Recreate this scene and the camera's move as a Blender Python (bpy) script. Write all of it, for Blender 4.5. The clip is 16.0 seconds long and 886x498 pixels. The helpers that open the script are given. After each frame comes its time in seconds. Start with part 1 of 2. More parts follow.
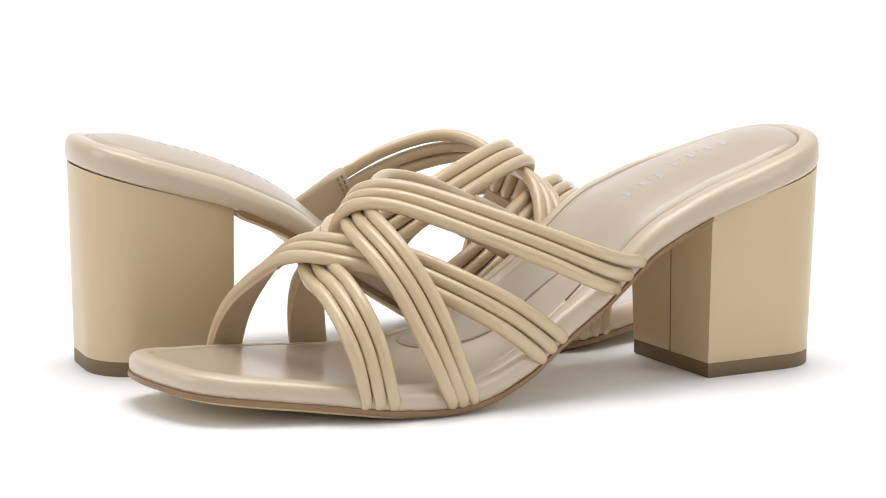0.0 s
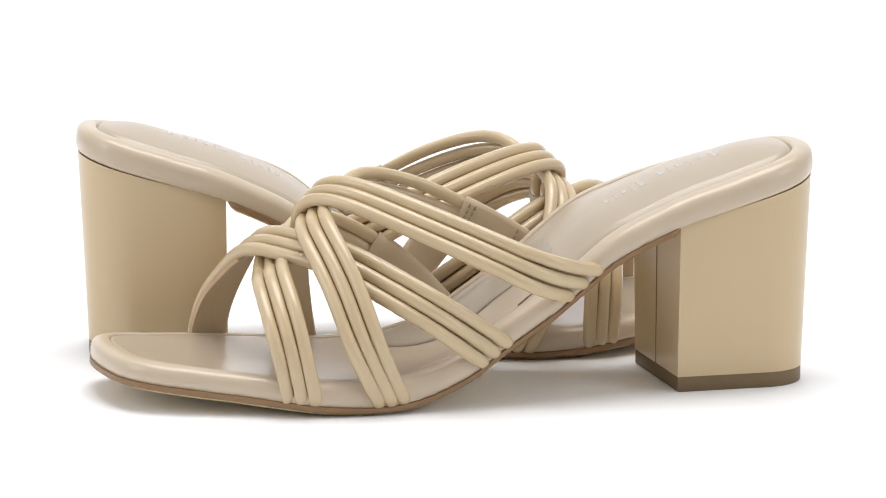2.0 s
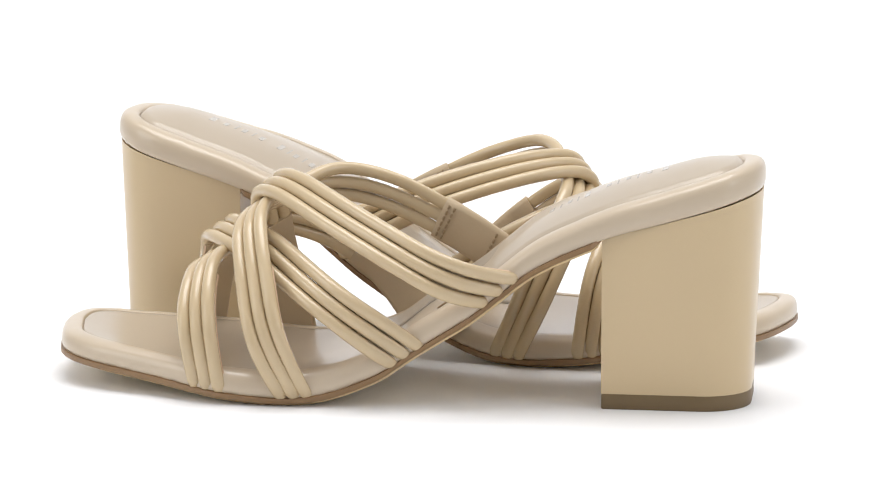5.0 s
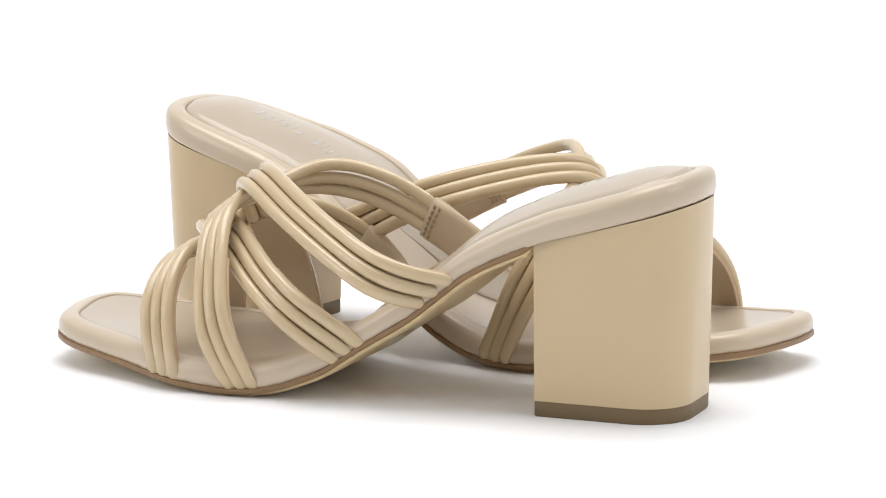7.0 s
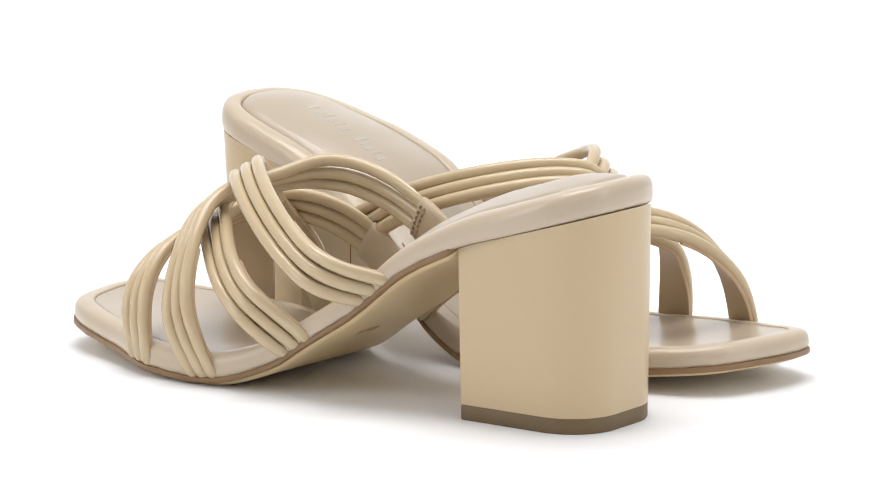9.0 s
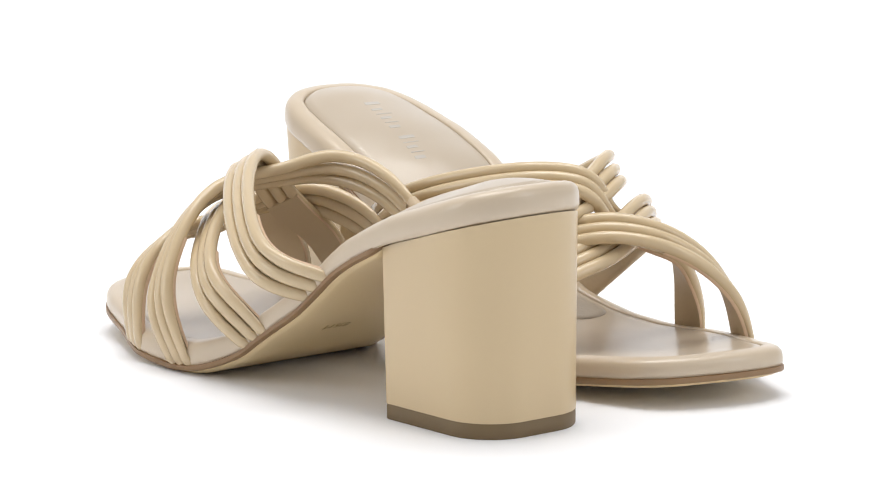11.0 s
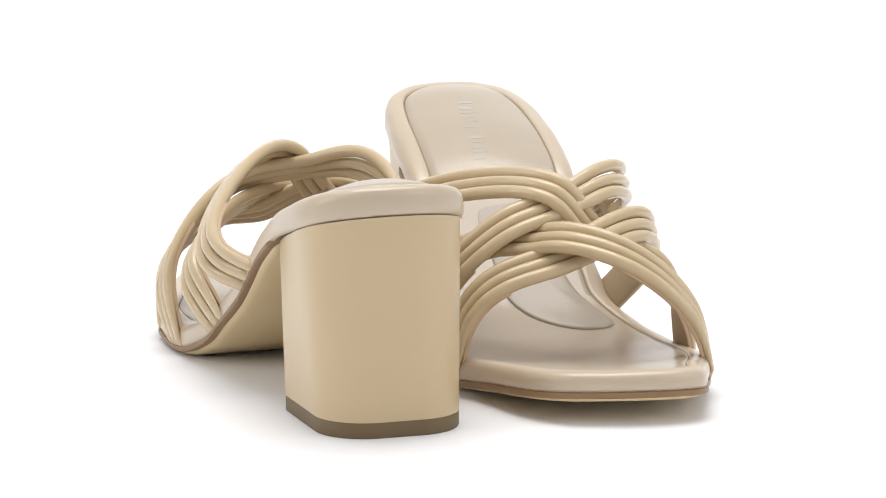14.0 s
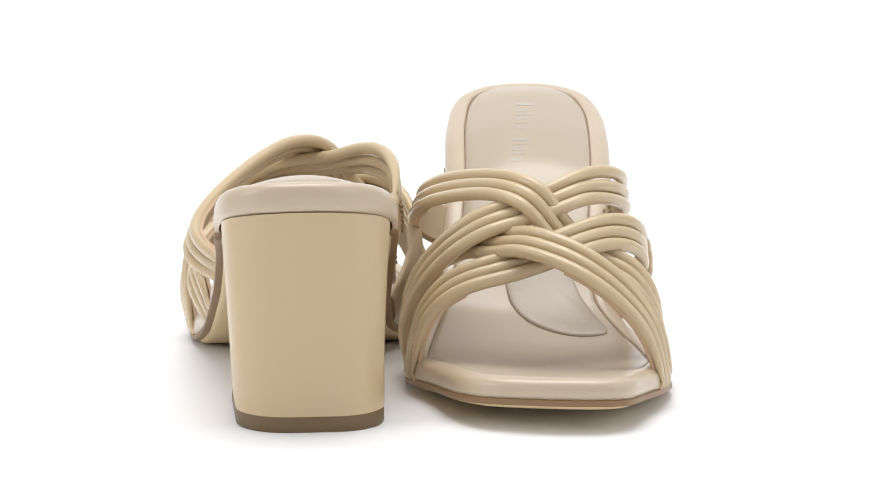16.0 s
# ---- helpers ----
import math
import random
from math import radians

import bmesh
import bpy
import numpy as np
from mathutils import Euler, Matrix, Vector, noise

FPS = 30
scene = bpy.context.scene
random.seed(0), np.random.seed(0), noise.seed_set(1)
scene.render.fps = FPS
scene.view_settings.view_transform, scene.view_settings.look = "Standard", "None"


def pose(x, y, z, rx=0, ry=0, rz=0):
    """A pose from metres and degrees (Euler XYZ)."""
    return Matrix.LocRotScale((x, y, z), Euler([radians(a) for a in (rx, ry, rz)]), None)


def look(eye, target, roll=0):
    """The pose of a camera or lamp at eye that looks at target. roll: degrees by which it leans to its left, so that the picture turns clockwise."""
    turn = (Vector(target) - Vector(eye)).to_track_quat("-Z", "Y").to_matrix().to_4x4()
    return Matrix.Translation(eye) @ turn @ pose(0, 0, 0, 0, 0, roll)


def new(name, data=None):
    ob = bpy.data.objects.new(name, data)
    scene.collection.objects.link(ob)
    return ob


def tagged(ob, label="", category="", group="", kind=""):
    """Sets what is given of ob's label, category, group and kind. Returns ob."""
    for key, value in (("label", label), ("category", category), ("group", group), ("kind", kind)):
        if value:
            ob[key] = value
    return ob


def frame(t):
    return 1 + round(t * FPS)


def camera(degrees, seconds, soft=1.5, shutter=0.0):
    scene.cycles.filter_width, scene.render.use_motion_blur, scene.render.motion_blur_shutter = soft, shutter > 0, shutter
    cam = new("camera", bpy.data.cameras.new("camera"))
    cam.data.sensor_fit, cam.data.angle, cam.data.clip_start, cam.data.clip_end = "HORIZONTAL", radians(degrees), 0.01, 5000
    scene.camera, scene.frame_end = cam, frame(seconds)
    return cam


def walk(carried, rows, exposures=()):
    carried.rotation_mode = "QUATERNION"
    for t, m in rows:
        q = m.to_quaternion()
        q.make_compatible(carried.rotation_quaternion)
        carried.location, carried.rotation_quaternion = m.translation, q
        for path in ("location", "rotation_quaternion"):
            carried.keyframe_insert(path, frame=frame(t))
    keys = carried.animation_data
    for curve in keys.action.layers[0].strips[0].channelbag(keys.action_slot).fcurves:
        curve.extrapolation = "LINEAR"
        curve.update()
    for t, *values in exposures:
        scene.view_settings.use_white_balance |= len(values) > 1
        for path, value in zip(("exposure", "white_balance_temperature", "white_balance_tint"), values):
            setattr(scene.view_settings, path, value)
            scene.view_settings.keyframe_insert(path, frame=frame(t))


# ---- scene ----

# A turntable film: the camera stands still, a pair of sandals turns on a white table.
MM = 0.001
LENGTH = 16.0

cam = camera(14.0, LENGTH, soft=1.05)
EYE = Vector((0.0, -1.25, 0.2632))
PITCH, YAW = radians(10.172), radians(0.074)
AIM = EYE + Vector((math.sin(YAW) * math.cos(PITCH), math.cos(YAW) * math.cos(PITCH), -math.sin(PITCH)))
walk(cam, [(0.0, look(EYE, AIM)), (LENGTH, look(EYE, AIM))])


# ---- light: a white studio tent with softboxes ----
def make_light():
    world = bpy.data.worlds.new("studio")
    scene.world = world
    world.use_nodes = True
    bg = world.node_tree.nodes["Background"]
    bg.inputs["Color"].default_value = (0.985, 0.99, 1.0, 1)
    bg.inputs["Strength"].default_value = 0.60

    def softbox(name, eye, target, w, h, watts):
        data = bpy.data.lights.new(name, "AREA")
        data.shape, data.size, data.size_y, data.energy = "RECTANGLE", w, h, watts
        data.color = (1.0, 0.99, 0.98)
        new(name, data).matrix_world = look(eye, target)

    softbox("overhead_softbox", (0.0, 0.1, 1.35), (0, 0, 0), 1.0, 0.8, 12.0)
    softbox("side_softbox", (-1.3, -0.55, 0.7), (0, 0, 0.03), 0.5, 0.9, 4.5)
    softbox("fill_softbox", (1.3, -0.8, 0.7), (0, 0, 0.03), 0.5, 0.9, 3.9)
    # added lamp, out of view: brightens the rising sheet so it stays white
    softbox("added_backdrop_light", (0.0, 0.55, 1.7), (0, 1.35, 0.5), 2.4, 0.6, 7)
    scene.view_settings.exposure = 0.0


make_light()


# ---- materials ----
def leather(name, colour, rough=0.38, grain=900.0, bump=0.05, coat=0.0, vary=0.06, blotch=22.0, spec=0.5):
    m = bpy.data.materials.new(name)
    m.use_nodes = True
    nt = m.node_tree
    nodes, links = nt.nodes, nt.links
    b = nodes["Principled BSDF"]
    b.inputs["Roughness"].default_value = rough
    b.inputs["Specular IOR Level"].default_value = spec
    b.inputs["Coat Weight"].default_value = coat
    b.inputs["Coat Roughness"].default_value = 0.18
    tc = nodes.new("ShaderNodeTexCoord")
    big = nodes.new("ShaderNodeTexNoise")
    big.inputs["Scale"].default_value = blotch
    big.inputs["Detail"].default_value = 4
    fine = nodes.new("ShaderNodeTexNoise")
    fine.inputs["Scale"].default_value = grain
    fine.inputs["Detail"].default_value = 3
    links.new(tc.outputs["Object"], big.inputs["Vector"])
    links.new(tc.outputs["Object"], fine.inputs["Vector"])
    mix = nodes.new("ShaderNodeMix")
    mix.data_type = "RGBA"
    mix.inputs[6].default_value = (*[c * (1 - vary) for c in colour], 1)
    mix.inputs[7].default_value = (*[min(1, c * (1 + vary)) for c in colour], 1)
    add = nodes.new("ShaderNodeMath")
    add.operation = "MULTIPLY_ADD"
    add.inputs[1].default_value = 0.15
    links.new(fine.outputs["Fac"], add.inputs[0])
    sub = nodes.new("ShaderNodeMath")
    sub.operation = "MULTIPLY"
    sub.inputs[1].default_value = 0.85
    links.new(big.outputs["Fac"], sub.inputs[0])
    links.new(sub.outputs[0], add.inputs[2])
    links.new(add.outputs[0], mix.inputs[0])
    links.new(mix.outputs[2], b.inputs["Base Color"])
    rr = nodes.new("ShaderNodeMapRange")
    rr.inputs["To Min"].default_value = rough - 0.03
    rr.inputs["To Max"].default_value = rough + 0.03
    links.new(fine.outputs["Fac"], rr.inputs["Value"])
    links.new(rr.outputs[0], b.inputs["Roughness"])
    bp = nodes.new("ShaderNodeBump")
    bp.inputs["Strength"].default_value = bump
    bp.inputs["Distance"].default_value = 0.0004
    links.new(fine.outputs["Fac"], bp.inputs["Height"])
    if bump > 0:
        links.new(bp.outputs[0], b.inputs["Normal"])
    return m


M_CORD = leather("strap_leather", (0.575, 0.445, 0.272), 0.25, 480, 0.09, 0.35, 0.025, 40)
M_LINING = leather("lining_leather", (0.50, 0.385, 0.25), 0.55, 900, 0.2)
M_EDGE = leather("raw_leather_edge", (0.57, 0.40, 0.26), 0.7, 900, 0.1)
M_HEEL = leather("heel_leather", (0.585, 0.45, 0.268), 0.30, 1200, 0.02, 0.0, 0.025)
M_RIM = leather("rim_leather", (0.55, 0.45, 0.33), 0.3, 500, 0.02, 0.25, 0.03)
M_INSOLE = leather("insole_leather", (0.47, 0.39, 0.296), 0.30, 500, 0.012, 0.2, 0.04)
M_PAD = leather("grained_pad", (0.39, 0.33, 0.26), 0.36, 700, 0.3, 0.15, 0.05)
M_WELT = leather("edge_paint", (0.25, 0.145, 0.065), 0.42, 500, 0.15, 0, 0.15)
M_OUTSOLE = leather("outsole_board", (0.68, 0.53, 0.30), 0.4, 600, 0.08, 0, 0.05)
M_TIP = leather("heel_rubber", (0.165, 0.11, 0.05), 0.5, 500, 0.1, 0, 0.1)
M_THREAD = leather("thread", (0.34, 0.25, 0.15), 0.7, 2000, 0.2)
M_FOIL = leather("silver_print", (0.50, 0.46, 0.41), 0.25, 500, 0.02, 0, 0.03)
M_GOLD = leather("gold_print", (0.40, 0.28, 0.12), 0.4, 500, 0.02, 0, 0.03)
M_LIGHT_BLOCK = leather("light_block_grey", (0.55, 0.55, 0.56), 0.8, 200, 0.05, 0, 0.04, 2.0, 0.3)
M_SWEEP = leather("white_sweep", (0.925, 0.93, 0.95), 0.55, 300, 0.05, 0, 0.012, 3.0, 0.3)


# ---- mesh helpers ----
def part(name, bm, material, parent, label="", smooth=True):
    me = bpy.data.meshes.new(name)
    bmesh.ops.recalc_face_normals(bm, faces=bm.faces)
    bm.to_mesh(me)
    bm.free()
    me.materials.append(material)
    if smooth:
        me.polygons.foreach_set("use_smooth", [True] * len(me.polygons))
        me.set_sharp_from_angle(angle=radians(50))
    ob = new(name, me)
    ob.parent = parent
    return tagged(ob, label)


def interp(kx, ky, x):
    """Cubic through a few knots."""
    kx, ky = np.asarray(kx, float), np.asarray(ky, float)
    m = np.gradient(ky, kx)
    i = np.clip(np.searchsorted(kx, x) - 1, 0, len(kx) - 2)
    h = kx[i + 1] - kx[i]
    u = np.clip((x - kx[i]) / h, 0, 1)
    return ((2 * u**3 - 3 * u**2 + 1) * ky[i] + (u**3 - 2 * u**2 + u) * h * m[i]
            + (-2 * u**3 + 3 * u**2) * ky[i + 1] + (u**3 - u**2) * h * m[i + 1])


def sweep(bm, rings, closed_ring=True, caps=True):
    """Joins rings of points (arrays n x 3, in mm) into a skin."""
    rows = [[bm.verts.new([c * MM for c in p]) for p in ring] for ring in rings]
    n = len(rows[0])
    for a, b in zip(rows, rows[1:]):
        for j in range(n if closed_ring else n - 1):
            k = (j + 1) % n
            bm.faces.new((a[j], a[k], b[k], b[j]))
    if caps and closed_ring:
        bm.faces.new(rows[0][::-1])
        bm.faces.new(rows[-1])
    return rows


# ---- the sandal's plan and profile, in mm: x towards the toe, y towards the outer side ----
PROFILE_X = [-54, -48, -20, 0, 8, 26, 36, 45, 54.5, 64, 73, 83, 92, 107, 120, 139, 157, 176, 198]
PROFILE_Z = [71.6, 69.8, 61.8, 55.8, 52.5, 43, 35, 28, 22, 16, 9.8, 5.3, 2.4, 0.6, 1.2, 3.2, 5.2, 7.2, 9.6]
OUTER_X = [-20, -6, 29, 63, 96, 125, 137, 152.5, 163, 172.5, 182]
OUTER_Y = [32.5, 32.3, 30.2, 32.0, 36.5, 36.4, 33, 26, 22, 18, 12]
INNER_X = [-20, -6, 20, 50, 66, 75, 90, 104, 128, 144, 156, 171.5, 183]
INNER_Y = [-26.6, -28.2, -29.8, -30.0, -32, -34, -42, -48.5, -53, -52, -49.5, -45, -42]


def ground_z(x):
    return interp(PROFILE_X, PROFILE_Z, x)


def smooth_loop(pts, n):
    """Closed Catmull-Rom loop through corner points, evenly spaced."""
    pts = np.array(pts, float)
    k = len(pts)
    out = []
    for i in range(k):
        a, b, c, d = pts[i - 1], pts[i], pts[(i + 1) % k], pts[(i + 2) % k]
        for u in np.linspace(0, 1, 24, endpoint=False):
            out.append(0.5 * (2 * b + (c - a) * u + (2 * a - 5 * b + 4 * c - d) * u**2 + (3 * b - a - 3 * c + d) * u**3))
    out = np.array(out)
    seg = np.r_[0, np.cumsum(np.linalg.norm(np.roll(out, -1, 0) - out, axis=1))]
    s = np.linspace(0, seg[-1], n, endpoint=False)
    ring = np.vstack([out, out[:1]])
    return np.stack([np.interp(s, seg, ring[:, i]) for i in range(2)], 1)


def outline(n=380):
    pts = [(-51.3, 4.6), (-50.5, 13), (-47.3, 21.4), (-40.5, 28.6), (-31.5, 31.8)]
    pts += list(zip(OUTER_X, OUTER_Y))
    pts += [(188, 4), (191.2, -8), (192.6, -20), (191.6, -31), (188.8, -38)]
    pts += list(zip(INNER_X, INNER_Y))[::-1]
    pts += [(-31.5, -23.8), (-40.5, -19.6), (-47.3, -12.3), (-50.5, -3.8)]
    return smooth_loop(pts, n)


def spine(p):
    """The point of the sole's middle line that belongs to an outline point."""
    x = np.clip(p[:, 0], -25, 163)
    y = interp([-30, 0, 40, 80, 110, 140, 168], [4.4, 3, 1, -1, -6, -9.5, -12], x)
    return np.stack([x, y], 1)


def arch_lift(x, side):
    """The inner side of the footbed rises a little along the arch. side: 1 at the inner edge, 0 past the middle."""
    return 4.0 * np.exp(-((x - 32) / 34) ** 2) * np.clip(side, 0, 1)


def toe_drop(x):
    """The rim and the footbed thin out towards the toe."""
    return 1 - 0.15 * np.clip((x - 90) / 60, 0, 1)


def sole_rings(steps):
    """Rings over the sole; each step is (distance from the edge, height over the sole line).
    A distance past 100 means a share of the way from the rim to the middle line, in per cent."""
    edge = outline()
    mid = spine(edge)
    away = edge - mid
    wide = np.linalg.norm(away, axis=1, keepdims=True)
    rings = []
    for d, h in steps:
        if d >= 100:
            f0 = 9.0 / wide
            f = 1 - (f0 + (1 - f0) * (d - 100) / 100)
        else:
            f = 1 - d / wide
        p = mid + away * f
        side = -away[:, 1] / wide[:, 0]
        lift = arch_lift(p[:, 0], side)
        hh = h(p, edge, 1 - f[:, 0]) + lift * np.clip(f[:, 0], 0, 1) if callable(h) else h * (1 + 0.13 * np.clip((10 - p[:, 0]) / 50, 0, 1) * (h > 2)) * (toe_drop(p[:, 0]) if h > 4 else 1) + lift * min(1.0, max(0.0, (h - 2) / 6))
        rings.append(np.column_stack([p, ground_z(p[:, 0]) + hh]))
    return rings


# ---- straps: centre lines of the four woven bands, outer side to inner side, in mm ----
# each shoe is woven by hand, so the two lie a little differently
BANDS = {
    1: {
        "rear_over": [(35.8, 31.2, 39.9), (49.4, 39.7, 43.8), (70.4, 32.6, 53.4), (93.8, 17.4, 63.2), (111.8, 0.9, 69.9), (121.2, -13.2, 66.6), (123.4, -26.8, 55.8), (121.6, -39.1, 41.4), (118.6, -48.3, 24.4), (115, -52.4, 5.5)],
        "front_over": [(67, 33.3, 18.6), (84.8, 37.1, 31.5), (101.1, 27.3, 41.2), (115.9, 12.2, 48.9), (129.4, -2.2, 51.7), (137.3, -15.4, 51.5), (139.6, -27.7, 45.4), (142.2, -39.2, 36.4), (146.6, -48, 24.9), (148.9, -52, 9)],
        "rear_under": [(103.2, 37.9, 5.5), (111.8, 39.7, 22.9), (116.3, 30.3, 40.7), (121.1, 15.3, 54.9), (122, -2.1, 61.6), (114.4, -17.8, 63.8), (102.1, -29.1, 66), (86.8, -34.9, 63.6), (66.2, -34.3, 55.2), (37, -26.5, 40)],
        "front_under": [(132.4, 35.4, 7.1), (135.4, 34.2, 22.3), (137.4, 26.3, 34.2), (137.5, 12.3, 42.4), (136.9, -4.3, 48.5), (129.4, -20.3, 52.7), (115.9, -34.3, 52.6), (98.9, -42.6, 45.4), (81.4, -41.8, 33), (66.5, -31, 17.5)],
    },
    -1: {
        "rear_over": [(35.8, 31.2, 39.9), (50.8, 39, 47.8), (71.6, 33.6, 57.9), (94.5, 19.1, 65), (113.3, 2.2, 67.9), (123.9, -12.7, 63.6), (125.9, -27.3, 54.5), (122.9, -39.9, 41.5), (118.8, -48.6, 24.9), (115, -52.4, 5.5)],
        "front_over": [(67, 33.3, 18.6), (85.5, 34.3, 31.8), (102.2, 26.2, 42.2), (117.5, 13.3, 49.7), (131.5, -0.2, 52.8), (141.2, -13.7, 51.5), (145.9, -26.8, 46.1), (147.8, -38.5, 37), (148.8, -47.6, 25), (148.9, -52, 9)],
        "rear_under": [(103.2, 37.9, 5.5), (111.7, 38.6, 23.6), (117.3, 29.9, 40.6), (121, 15.3, 54.2), (120, -1.4, 62.6), (112.2, -16.7, 66.5), (100.6, -28.6, 66.6), (86.1, -35.7, 62.5), (65.9, -35.5, 54.5), (37, -26.5, 40)],
        "front_under": [(132.4, 35.4, 7.1), (133.8, 32.2, 22.5), (135, 25.1, 34.7), (135.8, 12.3, 41.6), (133.8, -3.9, 45.4), (125.5, -19.6, 50.8), (113.7, -34.4, 53.3), (99, -43.6, 46.3), (82.2, -42.4, 33.4), (66.5, -31, 17.5)],
    },
}
CORD_R, CORD_GAP = 2.3, 4.62


def band_frame(knots, wall=False, n=90):
    """Centre, outward normal and sideways direction along a band."""
    k = np.array(knots, float)
    s = np.linspace(0, 1, len(k))
    v = np.linspace(0, 1, n)
    c = np.stack([interp(s, k[:, i], v) for i in range(3)], 1)
    seg = np.r_[0, np.cumsum(np.linalg.norm(np.diff(c, axis=0), axis=1))]
    even = np.linspace(0, seg[-1], n)
    c = np.stack([np.interp(even, seg, c[:, i]) for i in range(3)], 1)
    for _ in range(30):
        c[1:-1] = 0.25 * c[:-2] + 0.5 * c[1:-1] + 0.25 * c[2:]
    t = np.gradient(c, axis=0)
    t /= np.linalg.norm(t, axis=1, keepdims=True)
    x = c[:, 0]
    # the straps lie on a form that falls off towards the toe
    low = np.interp(x, [20, 60, 100, 150], [45, 28, 16, 10])
    core = np.stack([x - np.clip(0.75 * (c[:, 2] - low), 3, None), np.interp(x, [20, 60, 120, 160], [0, -1, -8, -12]), low], 1)
    out = c - core
    out /= np.linalg.norm(out, axis=1, keepdims=True)
    if wall:
        # the inner half of these bands stands upright like a wall
        f = np.clip((np.linspace(0, 1, n) - 0.52) / 0.16, 0, 1)[:, None]
        f = f * f * (3 - 2 * f)
        out = out * (1 - f) + np.array([0.05, -1.0, 0.15]) * f
    out -= t * (out * t).sum(1, keepdims=True)
    out /= np.linalg.norm(out, axis=1, keepdims=True)
    side = np.cross(t, out)
    for _ in range(12):
        side[1:-1] = 0.25 * side[:-2] + 0.5 * side[1:-1] + 0.25 * side[2:]
        side /= np.linalg.norm(side, axis=1, keepdims=True)
    out = np.cross(side, t)
    return c, out, side, t


# the weave: each band lies over the one named after it
WEAVE = (("rear_over", "rear_under"), ("front_over", "front_under"), ("rear_under", "front_over"), ("front_under", "rear_over"))


def weave(m):
    """The four bands of a shoe; where two cross, the lower one is pressed down by a cord's thickness."""
    bands = {key: list(band_frame(knots, key.endswith("under"))) for key, knots in BANDS[m].items()}
    for _ in range(6):
        for upper, lower in WEAVE:
            cu, ou = bands[upper][:2]
            cl = bands[lower][0]
            n = len(cl)
            push = np.zeros((n, 3))
            for i in range(6, n - 6):
                d = cu[6:-6] - cl[i]
                o = ou[6:-6]
                h = (d * o).sum(1)
                flat = np.linalg.norm(d - o * h[:, None], axis=1)
                k = int(np.argmin(flat))
                if flat[k] < 10.5 and abs(h[k]) < 9:
                    lack = 1.85 * CORD_R - h[k]
                    if lack > 0:
                        push[i] = -o[k] * lack * 0.6
            for _ in range(22):
                push[1:-1] = 0.25 * push[:-2] + 0.5 * push[1:-1] + 0.25 * push[2:]
            bands[lower][0] = cl + push
    return bands


def tube(bm, path, radius0, seg=12, slim=0.0):
    """A round cord along path."""
    t = np.gradient(path, axis=0)
    t /= np.linalg.norm(t, axis=1, keepdims=True)
    up = np.array([0.3, 0.2, 0.93])
    rings = []
    for i, (p, d) in enumerate(zip(path, t)):
        radius = radius0 * (1 + 0.012 * math.sin(i * 0.31 + path[0][0])) if len(path) > 20 else radius0
        if len(path) > 20:
            radius *= 1 - slim * np.interp(i / len(path), [0.5, 0.62, 0.9, 1], [0, 1, 1, 0.6])
            radius *= min(1.0, 0.92 + 0.02 * min(i, len(path) - 1 - i))
        a = np.cross(d, up)
        a /= np.linalg.norm(a)
        b = np.cross(a, d)
        up = b
        ring = np.array([radius * (math.cos(w) * a + math.sin(w) * b) for w in np.linspace(0, 2 * math.pi, seg, endpoint=False)])
        if len(path) > 20:
            # the ends are pressed flat where they are lasted under the rim
            ring[:, 1] *= np.interp(min(i, len(path) - 1 - i), [0, 2, 13], [0.34, 0.42, 1.0])
        rings.append(p + ring)
    sweep(bm, rings)


def flip(pts, m):
    pts = np.array(pts, float)
    pts[..., 1] *= m
    return pts


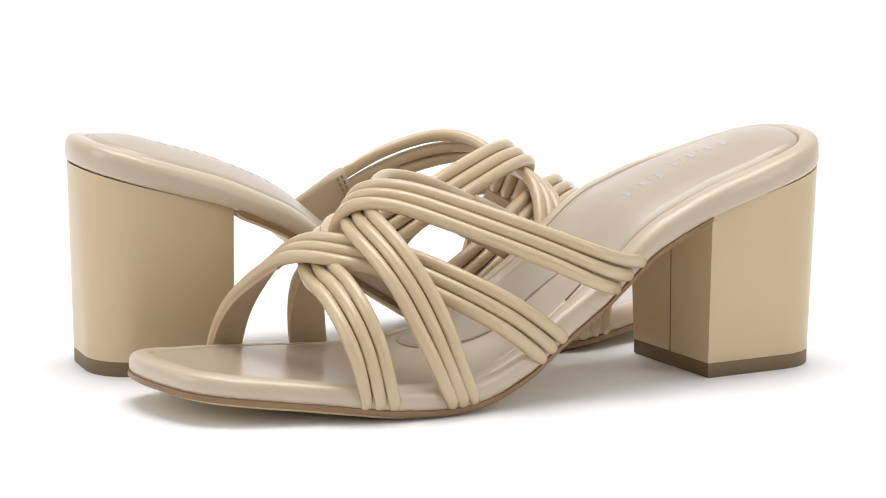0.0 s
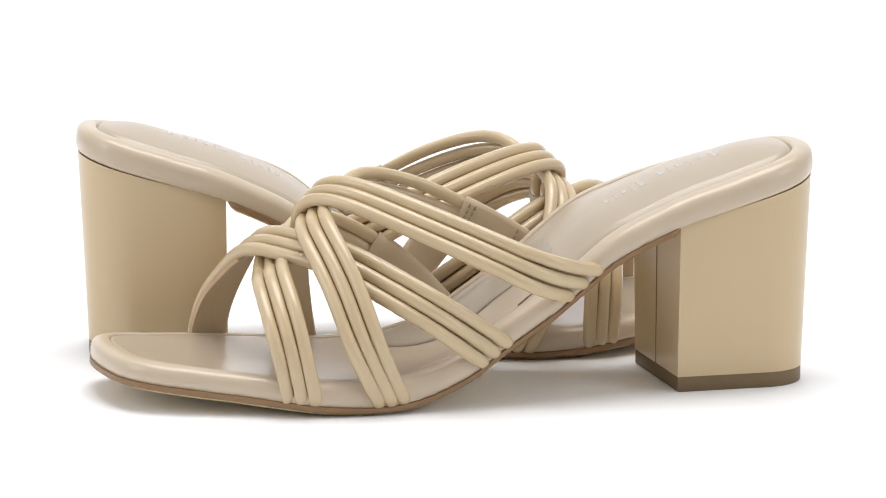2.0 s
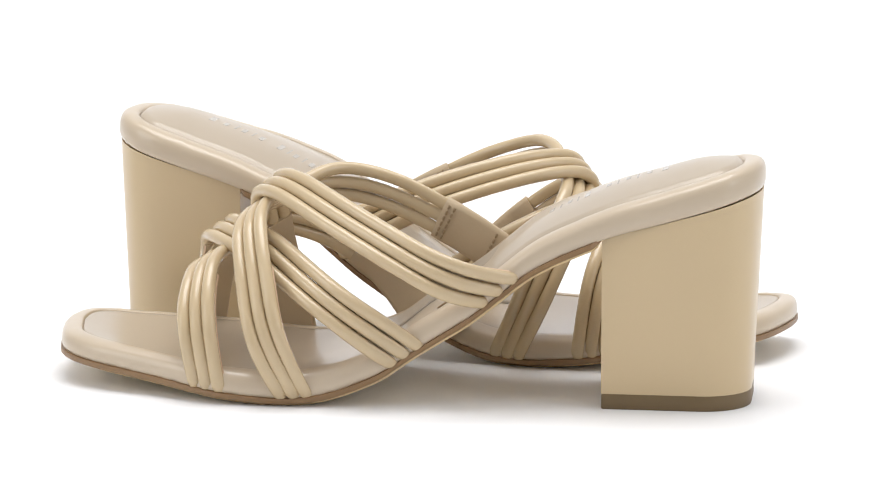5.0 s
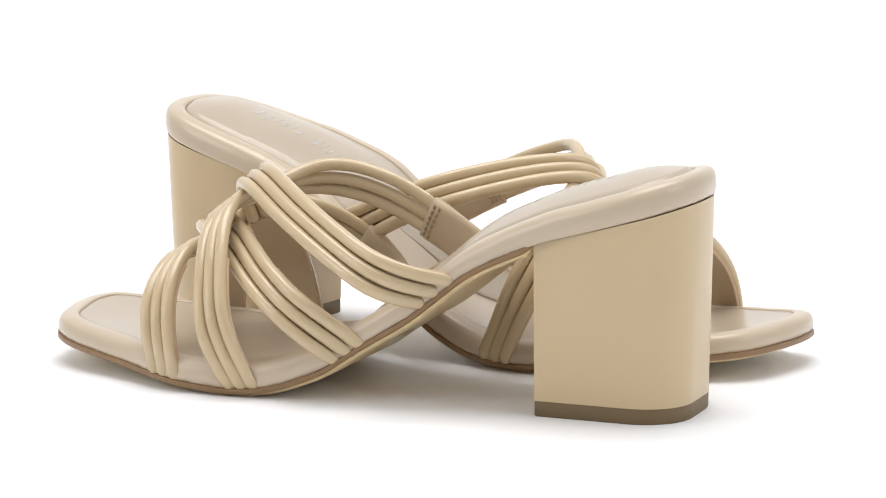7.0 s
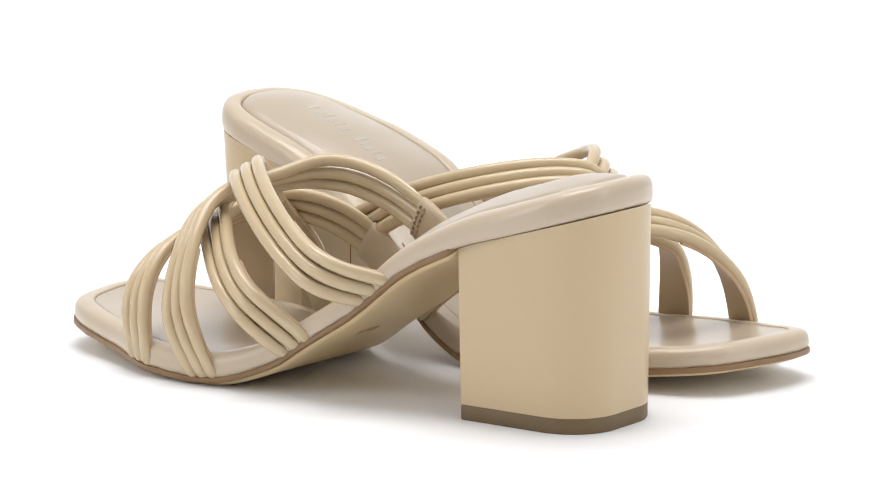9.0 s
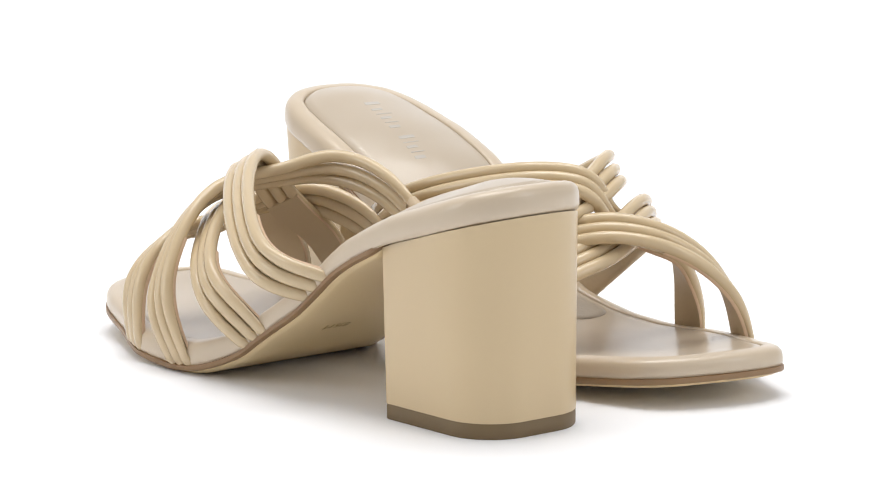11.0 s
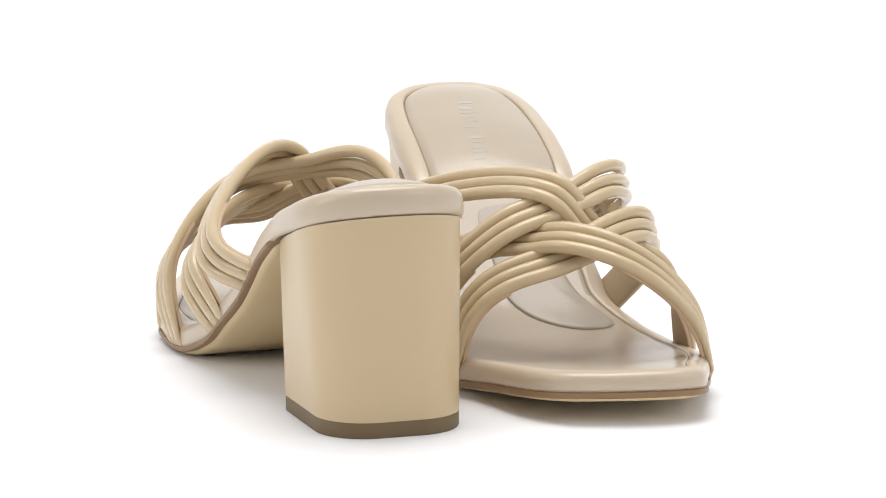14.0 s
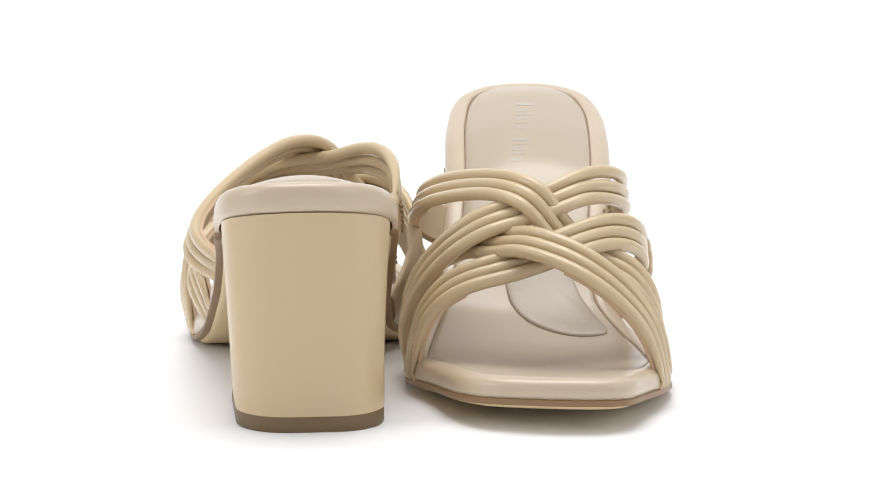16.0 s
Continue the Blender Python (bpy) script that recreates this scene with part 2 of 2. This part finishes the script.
def build_heel(shoe, m):
    """Block heel: flat breast, straight sides, rounded back, sloping top."""
    def plan(front, back, left, right, r):
        p = [(front, left), (front, right)]
        for cx, cy, a0 in ((back + r, right + r, 270), (back + r, left - r, 180)):
            for a in np.linspace(0, 90, 25):
                w = radians(a0 - a)
                p.append((cx + r * math.cos(w), cy + r * math.sin(w)))
        return np.array(p)

    low = plan(0.9, -48.0, 26.8, -21.6, 17)
    edge = outline(400)
    edge = edge[edge[:, 0] < 0.9]
    k = int(np.argmax(np.linalg.norm(edge - np.roll(edge, 1, 0), axis=1)))
    edge = np.roll(edge, -k, 0)
    mid = spine(edge)
    away = edge - mid
    edge = mid + away * (1 - (0.4 + 3.0 * np.clip((edge[:, :1] + 42) / 42, 0, 1)) / np.linalg.norm(away, axis=1, keepdims=True))
    if edge[0, 1] < edge[-1, 1]:
        edge = edge[::-1]
    # the top follows the sole's outline, the foot is the smaller plan
    s = np.r_[0, np.cumsum(np.linalg.norm(np.diff(edge, axis=0), axis=1))]
    lows = np.vstack([low[1:], low[:1]])[::-1]
    sl = np.r_[0, np.cumsum(np.linalg.norm(np.diff(lows, axis=0), axis=1))]
    u = np.linspace(0, 1, 140)
    top = np.stack([np.interp(u * s[-1], s, edge[:, i]) for i in range(2)], 1)
    low = np.stack([np.interp(u * sl[-1], sl, lows[:, i]) for i in range(2)], 1)
    top[0, 0] = top[-1, 0] = low[0, 0]

    def ring(f, z=None, grow=0.0):
        p = low + (top - low) * f
        c = p.mean(0)
        p = c + (p - c) * (1 + grow)
        zz = ground_z(p[:, 0]) + 1.6 if z is None else np.full(len(p), z)
        return flip(np.column_stack([p, zz]), m)

    bm = bmesh.new()
    rings = [ring(0.0, 5.2), ring(0.0, 5.6, 0.004)]
    full = ring(1.0)
    base = ring(0.0, 5.6, 0.004)
    for f in np.linspace(0.1, 1, 12):
        rings.append(base + (full - base) * f)
    sweep(bm, rings)
    heel = part("heel", bm, M_HEEL, shoe, "smooth beige leather-wrapped block heel")
    bm = bmesh.new()
    sweep(bm, [ring(0, 0.0, -0.012), ring(0, 0.5, 0.0), ring(0, 4.9, 0.0), ring(0, 5.2, -0.006)])
    part("heel_tip", bm, M_TIP, heel, "olive brown rubber heel tip")
    bm = bmesh.new()
    y = 2.4
    tube(bm, flip([(0.95, y, 5.3 + z) for z in np.linspace(0, 50, 8)], m), 0.3, 6)
    part("seam", bm, M_WELT, heel, "dark closing seam of the wrap")
    return heel


def crown_at(x, f):
    """Height of the cushion over the sole line; f: 0 at the edge, 1 on the middle line."""
    heelward = np.clip((80 - x) / 50, 0, 1)
    heelward = heelward * heelward * (3 - 2 * heelward)
    fore = np.clip((x - 60) / 40, 0, 1)
    swell = np.sin(np.pi / 2 * np.clip((f - 0.2) / 0.8, 0, 1))
    return 10.5 * toe_drop(x) + 1.35 * np.clip((10 - x) / 50, 0, 1) + (5.2 * heelward - 1.5 * fore) * swell


def insole_z(x, y):
    """Height of the insole's face, away from its rim."""
    mid = spine(np.column_stack([x, y]))[:, 1]
    half = np.where(y > mid, interp(OUTER_X, OUTER_Y, x) - mid, mid - interp(INNER_X, INNER_Y, x))
    f = np.clip(1 - np.abs(y - mid) / half, 0, 1)
    return ground_z(x) + crown_at(x, f) + arch_lift(x, y < mid) * (1 - f)


def build_sole(shoe, m):
    def crown(p, e, f):
        return crown_at(p[:, 0], f)

    rim = [(1.6, 1.8), (0.3, 2.2), (-0.15, 3.4), (-0.15, 5.4), (0.05, 7.2), (0.5, 8.5), (1.3, 9.5), (2.4, 10.2), (4.0, 10.7), (5.6, 10.9), (6.6, 10.8), (7.0, 10.5), (7.2, 9.4)]
    bm = bmesh.new()
    rings = sole_rings(rim)
    for j, ring in enumerate(rings[1:10]):
        for i, p in enumerate(ring):
            p[2] += 0.16 * noise.noise((i * 0.21, m, j * 0.12)) + (0.42 * noise.noise((i * 0.9, m, 3)) if j < 2 else 0)
            p[1] += 0.12 * noise.noise((i * 0.17, m, 7 + j * 0.15))
    sweep(bm, [flip(r, m) for r in rings], caps=False)
    part("footbed_rim", bm, M_RIM, shoe, "padded pinkish beige leather rim")
    pad = [(7.2, 9.4), (7.35, 10.0), (7.8, 10.4)] + [(100 + u, crown) for u in (1, 8, 17, 28, 40, 54, 70, 85, 100)]
    bm = bmesh.new()
    sweep(bm, [flip(r, m) for r in sole_rings(pad)], caps=False)
    part("insole", bm, M_INSOLE, shoe, "smooth glossy pinkish beige insole")
    # brown edge and pale outsole end at the heel's breast
    def tucked(steps, lift, inset):
        rings = sole_rings(steps)
        inner = sole_rings([(d + (inset if d < 100 else 0), h + lift) for d, h in steps])
        out = []
        for a, c in zip(rings, inner):
            f = np.clip((3 - a[:, :1]) / 3, 0, 1)
            out.append(flip(a * (1 - f) + c * f, m))
        return out

    bm = bmesh.new()
    sweep(bm, tucked([(3, 2.5), (0.4, 2.4), (-0.5, 2.0), (-0.6, 0.6), (-0.1, 0.1), (3, 0.2)], 2.5, 4.0), caps=False)
    part("sole_edge", bm, M_WELT, shoe, "brown painted sole edge")
    bm = bmesh.new()
    sweep(bm, tucked([(2.0, 0.6), (1.9, 0.0), (2.6, -0.8), (4.5, -1.2), (8, -1.2), (120, -1.2), (150, -1.2), (200, -1.2)], 4.0, 4.0), caps=False)
    sole = part("outsole", bm, M_OUTSOLE, shoe, "pale tan outsole with a stamped size")
    # size stamp under the arch
    text = bpy.data.curves.new("size_stamp", "FONT")
    text.body, text.size, text.align_x, text.align_y, text.extrude = "8\u00bdM", 5.2 * MM, "CENTER", "CENTER", 0.00005
    ob = new("size_stamp", text)
    bpy.context.view_layer.update()
    me = bpy.data.meshes.new_from_object(ob.evaluated_get(bpy.context.evaluated_depsgraph_get()))
    bpy.data.objects.remove(ob)
    me.materials.append(M_GOLD)
    stamp = new("size_stamp", me)
    stamp.parent = sole
    x = 56.0
    slope = (ground_z(x + 3) - ground_z(x - 3)) / 6
    ux = Vector((0, m, 0)) * m
    n = Vector((slope, 0, -1)).normalized()
    uy = n.cross(ux)
    z = (ground_z(x) - 1.32) * MM
    stamp.matrix_local = Matrix(((ux.x, uy.x, n.x, x * MM), (ux.y, uy.y, n.y, 4.0 * m * MM), (ux.z, uy.z, n.z, z), (0, 0, 0, 1)))
    tagged(stamp, "gold stamped size lettering")
    # soft arch pad on the insole
    bm = bmesh.new()
    rings = []
    for f, h in ((1.0, 0.2), (0.985, 0.75), (0.95, 1.0), (0.8, 1.3), (0.5, 1.6), (0.15, 1.7)):
        loop = smooth_loop([(40, 9), (58, 7), (67, 6), (75, 3.2), (84, -3.5), (91, -14), (93.5, -24), (91, -31), (80, -25.5), (70, -20), (60, -16.5), (45, -15), (36, -13), (33, -2)], 90)
        c = np.array([64.0, -6.0])
        p = c + (loop - c) * f
        fade = np.clip((p[:, 0] - 34) / 26, 0, 1)
        rings.append(flip(np.column_stack([p, insole_z(p[:, 0], p[:, 1]) - 0.3 + (h + 0.3) * fade]), m))
    rows = sweep(bm, rings, caps=False)
    bm.faces.new(rows[-1])
    part("arch_pad", bm, M_PAD, shoe, "grained leather arch pad")


def build_nick(shoe, m):
    """A short cut where the insole's cover is slit beside the outer rim."""
    xs = np.linspace(49, 56, 9)
    ys = np.linspace(21.5, 23, 9)
    zs = insole_z(xs, ys) + 0.12
    bm = bmesh.new()
    tube(bm, flip(np.column_stack([xs, ys, zs]), m), 0.28, 6)
    part("slit", bm, M_THREAD, shoe, "short slit in the insole cover")


# where the three cords of each band end along the sole's edge: middle cord and step, outer then inner side
FEET = {"rear_over": (35.8, 5, 115.0, 4.4), "front_over": (67.0, 4.3, 148.9, 4.4), "rear_under": (103.2, 4.3, 37.0, 5), "front_under": (132.4, 4.4, 68.0, 5)}


def cord_path(c, side, k, feet, stop, spread=0.0):
    """One cord; its ends tuck in between the rim and the brown edge."""
    gap = 1 + spread * np.interp(np.linspace(0, 1, len(c)), [0.52, 0.62, 0.76, 0.87], [0, 1, 1, 0])
    path = c + side * (k * CORD_GAP * gap ** (k > 0))[:, None]
    n = len(path)
    xo, so, xi, si = feet
    for e, x0, step, lx, ly, sgn in ((0, xo, so, OUTER_X, OUTER_Y, 1), (-1, xi, si, INNER_X, INNER_Y, -1)):
        if e == -1 and stop < n:
            continue
        x = x0 + step * k * (1 if side[e][0] > 0 else -1)
        foot = np.array([x, interp(lx, ly, x) + sgn * 0.6, ground_z(x) + 4.7])
        off = foot - path[e]
        rows = range(0, 16) if e == 0 else range(n - 16, n)
        for i in rows:
            f = 1 - (i if e == 0 else n - 1 - i) / 16
            path[i] = path[i] + off * f * f * (3 - 2 * f)
    path = path[:stop]
    d0 = path[0] - path[2]
    d1 = path[-1] - path[-3]
    d0, d1 = d0 / np.linalg.norm(d0), d1 / np.linalg.norm(d1)
    head = [path[0] + d0 * 2.6 + np.array([0, -3.4, 0]), path[0] + d0 * 1.3 + np.array([0, -0.9, 0])]
    tail = [] if stop < n else [path[-1] + d1 * 1.3 + np.array([0, 0.9, 0]), path[-1] + d1 * 2.6 + np.array([0, 3.4, 0])]
    return np.vstack([head, path] + ([tail] if tail else []))


def build_straps(shoe, m):
    for key, (c, out, side, t) in weave(m).items():
        n = len(c)
        under = key.endswith("under")
        stop = {"rear_under": n - 12, "front_under": n - 18}.get(key, n)
        cords = [cord_path(c, side, k, FEET[key], stop, 0.16 if key == "rear_under" else 0.0) for k in (-1, 0, 1)]
        lo, mid, hi = cords
        across = hi - lo
        wide = np.linalg.norm(across, axis=1, keepdims=True)
        across = across / wide
        al = np.gradient(mid, axis=0)
        normal = np.cross(across, al)
        normal /= np.linalg.norm(normal, axis=1, keepdims=True)
        if (normal[45] @ out[43]) < 0:
            normal = -normal

        def lining(rows):
            rings = []
            for i in rows:
                h = wide[i, 0] / 2 + 1.9
                rings.append([mid[i] + across[i] * a + normal[i] * b for a, b in (
                    (-h, -2.3), (-h * 0.5, -2.5), (0, -2.55), (h * 0.5, -2.5), (h, -2.3), (h + 0.25, -1.7), (h, -1.1), (0, -1.2), (-h, -1.1), (-h - 0.25, -1.7))])
            bm = bmesh.new()
            sweep(bm, flip(rings, m))
            return bm

        def raw_edge(ob):
            ob.data.materials.append(M_EDGE)
            for i, face in enumerate(ob.data.polygons):
                if len(face.vertices) == 4 and i % 10 in (4, 5, 8, 9):
                    face.material_index = 1
            return ob

        strap = part("strap", lining(range(2, 24)), M_LINING, shoe, "beige leather strap of rolled cords on a lining")
        raw_edge(strap)
        for path in cords:
            bm = bmesh.new()
            tube(bm, flip(path, m), CORD_R, slim=0.03 if key == "rear_under" else 0.0)
            part("cord", bm, M_CORD, strap)
        if not under:
            raw_edge(part("lining", lining(range(len(mid) - 32, len(mid) - 2)), M_LINING, strap, "flat leather lining"))
            continue
        # the inner end is a flat tab that closes over the cord ends
        a = stop - 3
        foot = np.array([FEET[key][2], interp(INNER_X, INNER_Y, FEET[key][2]), ground_z(FEET[key][2]) + 4])
        cc, ss = c[a:].copy(), side[a:]
        cc += (foot - cc[-1]) * np.linspace(0, 1, len(cc))[:, None] ** 2
        rings = []
        thick = np.interp(np.arange(len(cc)), [0, 0.6, 2, 5, len(cc)], [0.7, 1.0, 1.0, 0.62, 0.55])
        for p, o, s, k in zip(cc, out[a:], ss, thick):
            h = 7.4
            rings.append([p + s * q + o * r * k for q, r in ((-h, -1.6), (-h * 0.8, -2.6), (0, -3.0), (h * 0.8, -2.6), (h, -1.6), (h + 0.4, 0), (h, 1.4), (h * 0.8, 2.3), (0, 2.7), (-h * 0.8, 2.3), (-h, 1.4), (-h - 0.4, 0))])
        bm = bmesh.new()
        sweep(bm, flip(rings, m))
        part("strap_tab", bm, M_LINING, strap, "flat leather tab over the cord ends")
        if key == "rear_under":
            for row in (1, 2, len(cc) - 5):
                for inside in (-3.1, 2.8):
                    for k in np.linspace(-5.4, 5.4, 6):
                        s, o = ss[row], out[a + row]
                        inn = inside * thick[row]
                        p = cc[row] + s * k + o * (inn * (1 - 0.0045 * k * k))
                        bm = bmesh.new()
                        tube(bm, flip([p - s * 0.62, p - s * 0.25 + o * math.copysign(0.22, inside), p + s * 0.25 + o * math.copysign(0.22, inside), p + s * 0.62], m), 0.42, 6)
                        part("stitch", bm, M_THREAD, strap)


def build_print(shoe, m):
    """Unlettered bars where the foil print stands on the insole."""
    for x, w, lo, hi in ((-23.5, 3.6, -2.6, 3.6), (-17.5, 2.6, -2.6, 1.8), (-13.2, 0.9, -2.6, 3.8), (-9.5, 2.6, -2.6, 1.8), (-5.6, 0.8, -2.6, 3),
                         (-2, 2.6, -2.6, 1.8), (6, 2.8, -2.6, 3.8), (9.6, 0.8, -2.6, 3.8), (12.8, 2.4, -2.6, 1.8), (16.2, 0.8, -2.6, 3), (19.6, 2.6, -2.6, 1.8)):
        x, w = 21 - (21 - x) * 0.88, w * 0.6
        bm = bmesh.new()
        ys = 4.0 + np.linspace(lo, hi, 6) * m
        rings = []
        for y in ys:
            xs = np.array([x - w / 2, x + w / 2])
            zz = insole_z(xs, np.array([y, y]))
            rings.append(flip([(xs[0], y, zz[0] + 0.07), (xs[1], y, zz[1] + 0.07), (xs[1], y, zz[1] - 0.2), (xs[0], y, zz[0] - 0.2)], m))
        sweep(bm, rings)
        part("print_bar", bm, M_FOIL, shoe, "faded silver print")


def build_sandal(m, label):
    shoe = new("sandal")
    tagged(shoe, label, "sandal", "pair of sandals")
    build_sole(shoe, m)
    build_heel(shoe, m)
    build_straps(shoe, m)
    build_print(shoe, m)
    build_nick(shoe, m)
    return shoe


# ---- the white table ----
def build_table():
    """A white sheet: flat under the shoes, bending up behind them."""
    line = [(-4.0, 0.0), (-1.5, 0.0), (-0.6, 0.0), (0.0, 0.0), (0.8, 0.0)]
    for a in np.linspace(6, 90, 15):
        line.append((0.8 + 0.6 * math.sin(radians(a)), 0.6 - 0.6 * math.cos(radians(a))))
    line += [(1.4, 1.2), (1.4, 2.4)]
    rings = [[(x * 1000, y * 1000, z * 1000) for y, z in line] for x in (-4, -2, -1, 0, 1, 2, 4)]
    bm = bmesh.new()
    sweep(bm, rings, closed_ring=False)
    ob = part("ground", bm, M_SWEEP, None)
    tagged(ob, "seamless white studio sweep under the shoes", "studio sweep", kind="structure")


def build_light_block():
    """A plain unseen wall, added behind the camera to cut the world's front light."""
    bm = bmesh.new()
    sweep(bm, [[(x, -2700, -10), (x, -2700, 3000), (x, -2850, 3000), (x, -2850, -10)] for x in (-3600, 3600)])
    tagged(part("light_block_wall", bm, M_LIGHT_BLOCK, None), "plain pale grey studio wall behind the camera", "wall", kind="structure")


build_table()
build_light_block()
LEFT = build_sandal(1, "beige leather block-heel sandal with four woven cord straps")
RIGHT = build_sandal(-1, "beige leather block-heel sandal with four woven cord straps")


def turn(t):
    """The table's angle, in degrees."""
    s = t / LENGTH
    return -113.18 * s + s * (s - 1) * (4.73 + 1.914 * (s - 0.5) + 1.051 * (s - 0.3) * (s - 0.7))


def motions():
    for shoe, x, y, yaw in ((LEFT, 0.08072, -0.01144, 208.73), (RIGHT, -0.08069, 0.00286, 19.13)):
        rows = []
        for i in range(33):
            t = i * 0.5
            rows.append((t, pose(0, 0, 0, 0, 0, turn(t)) @ pose(x, y, 0, 0, 0, yaw)))
        walk(shoe, rows)


motions()
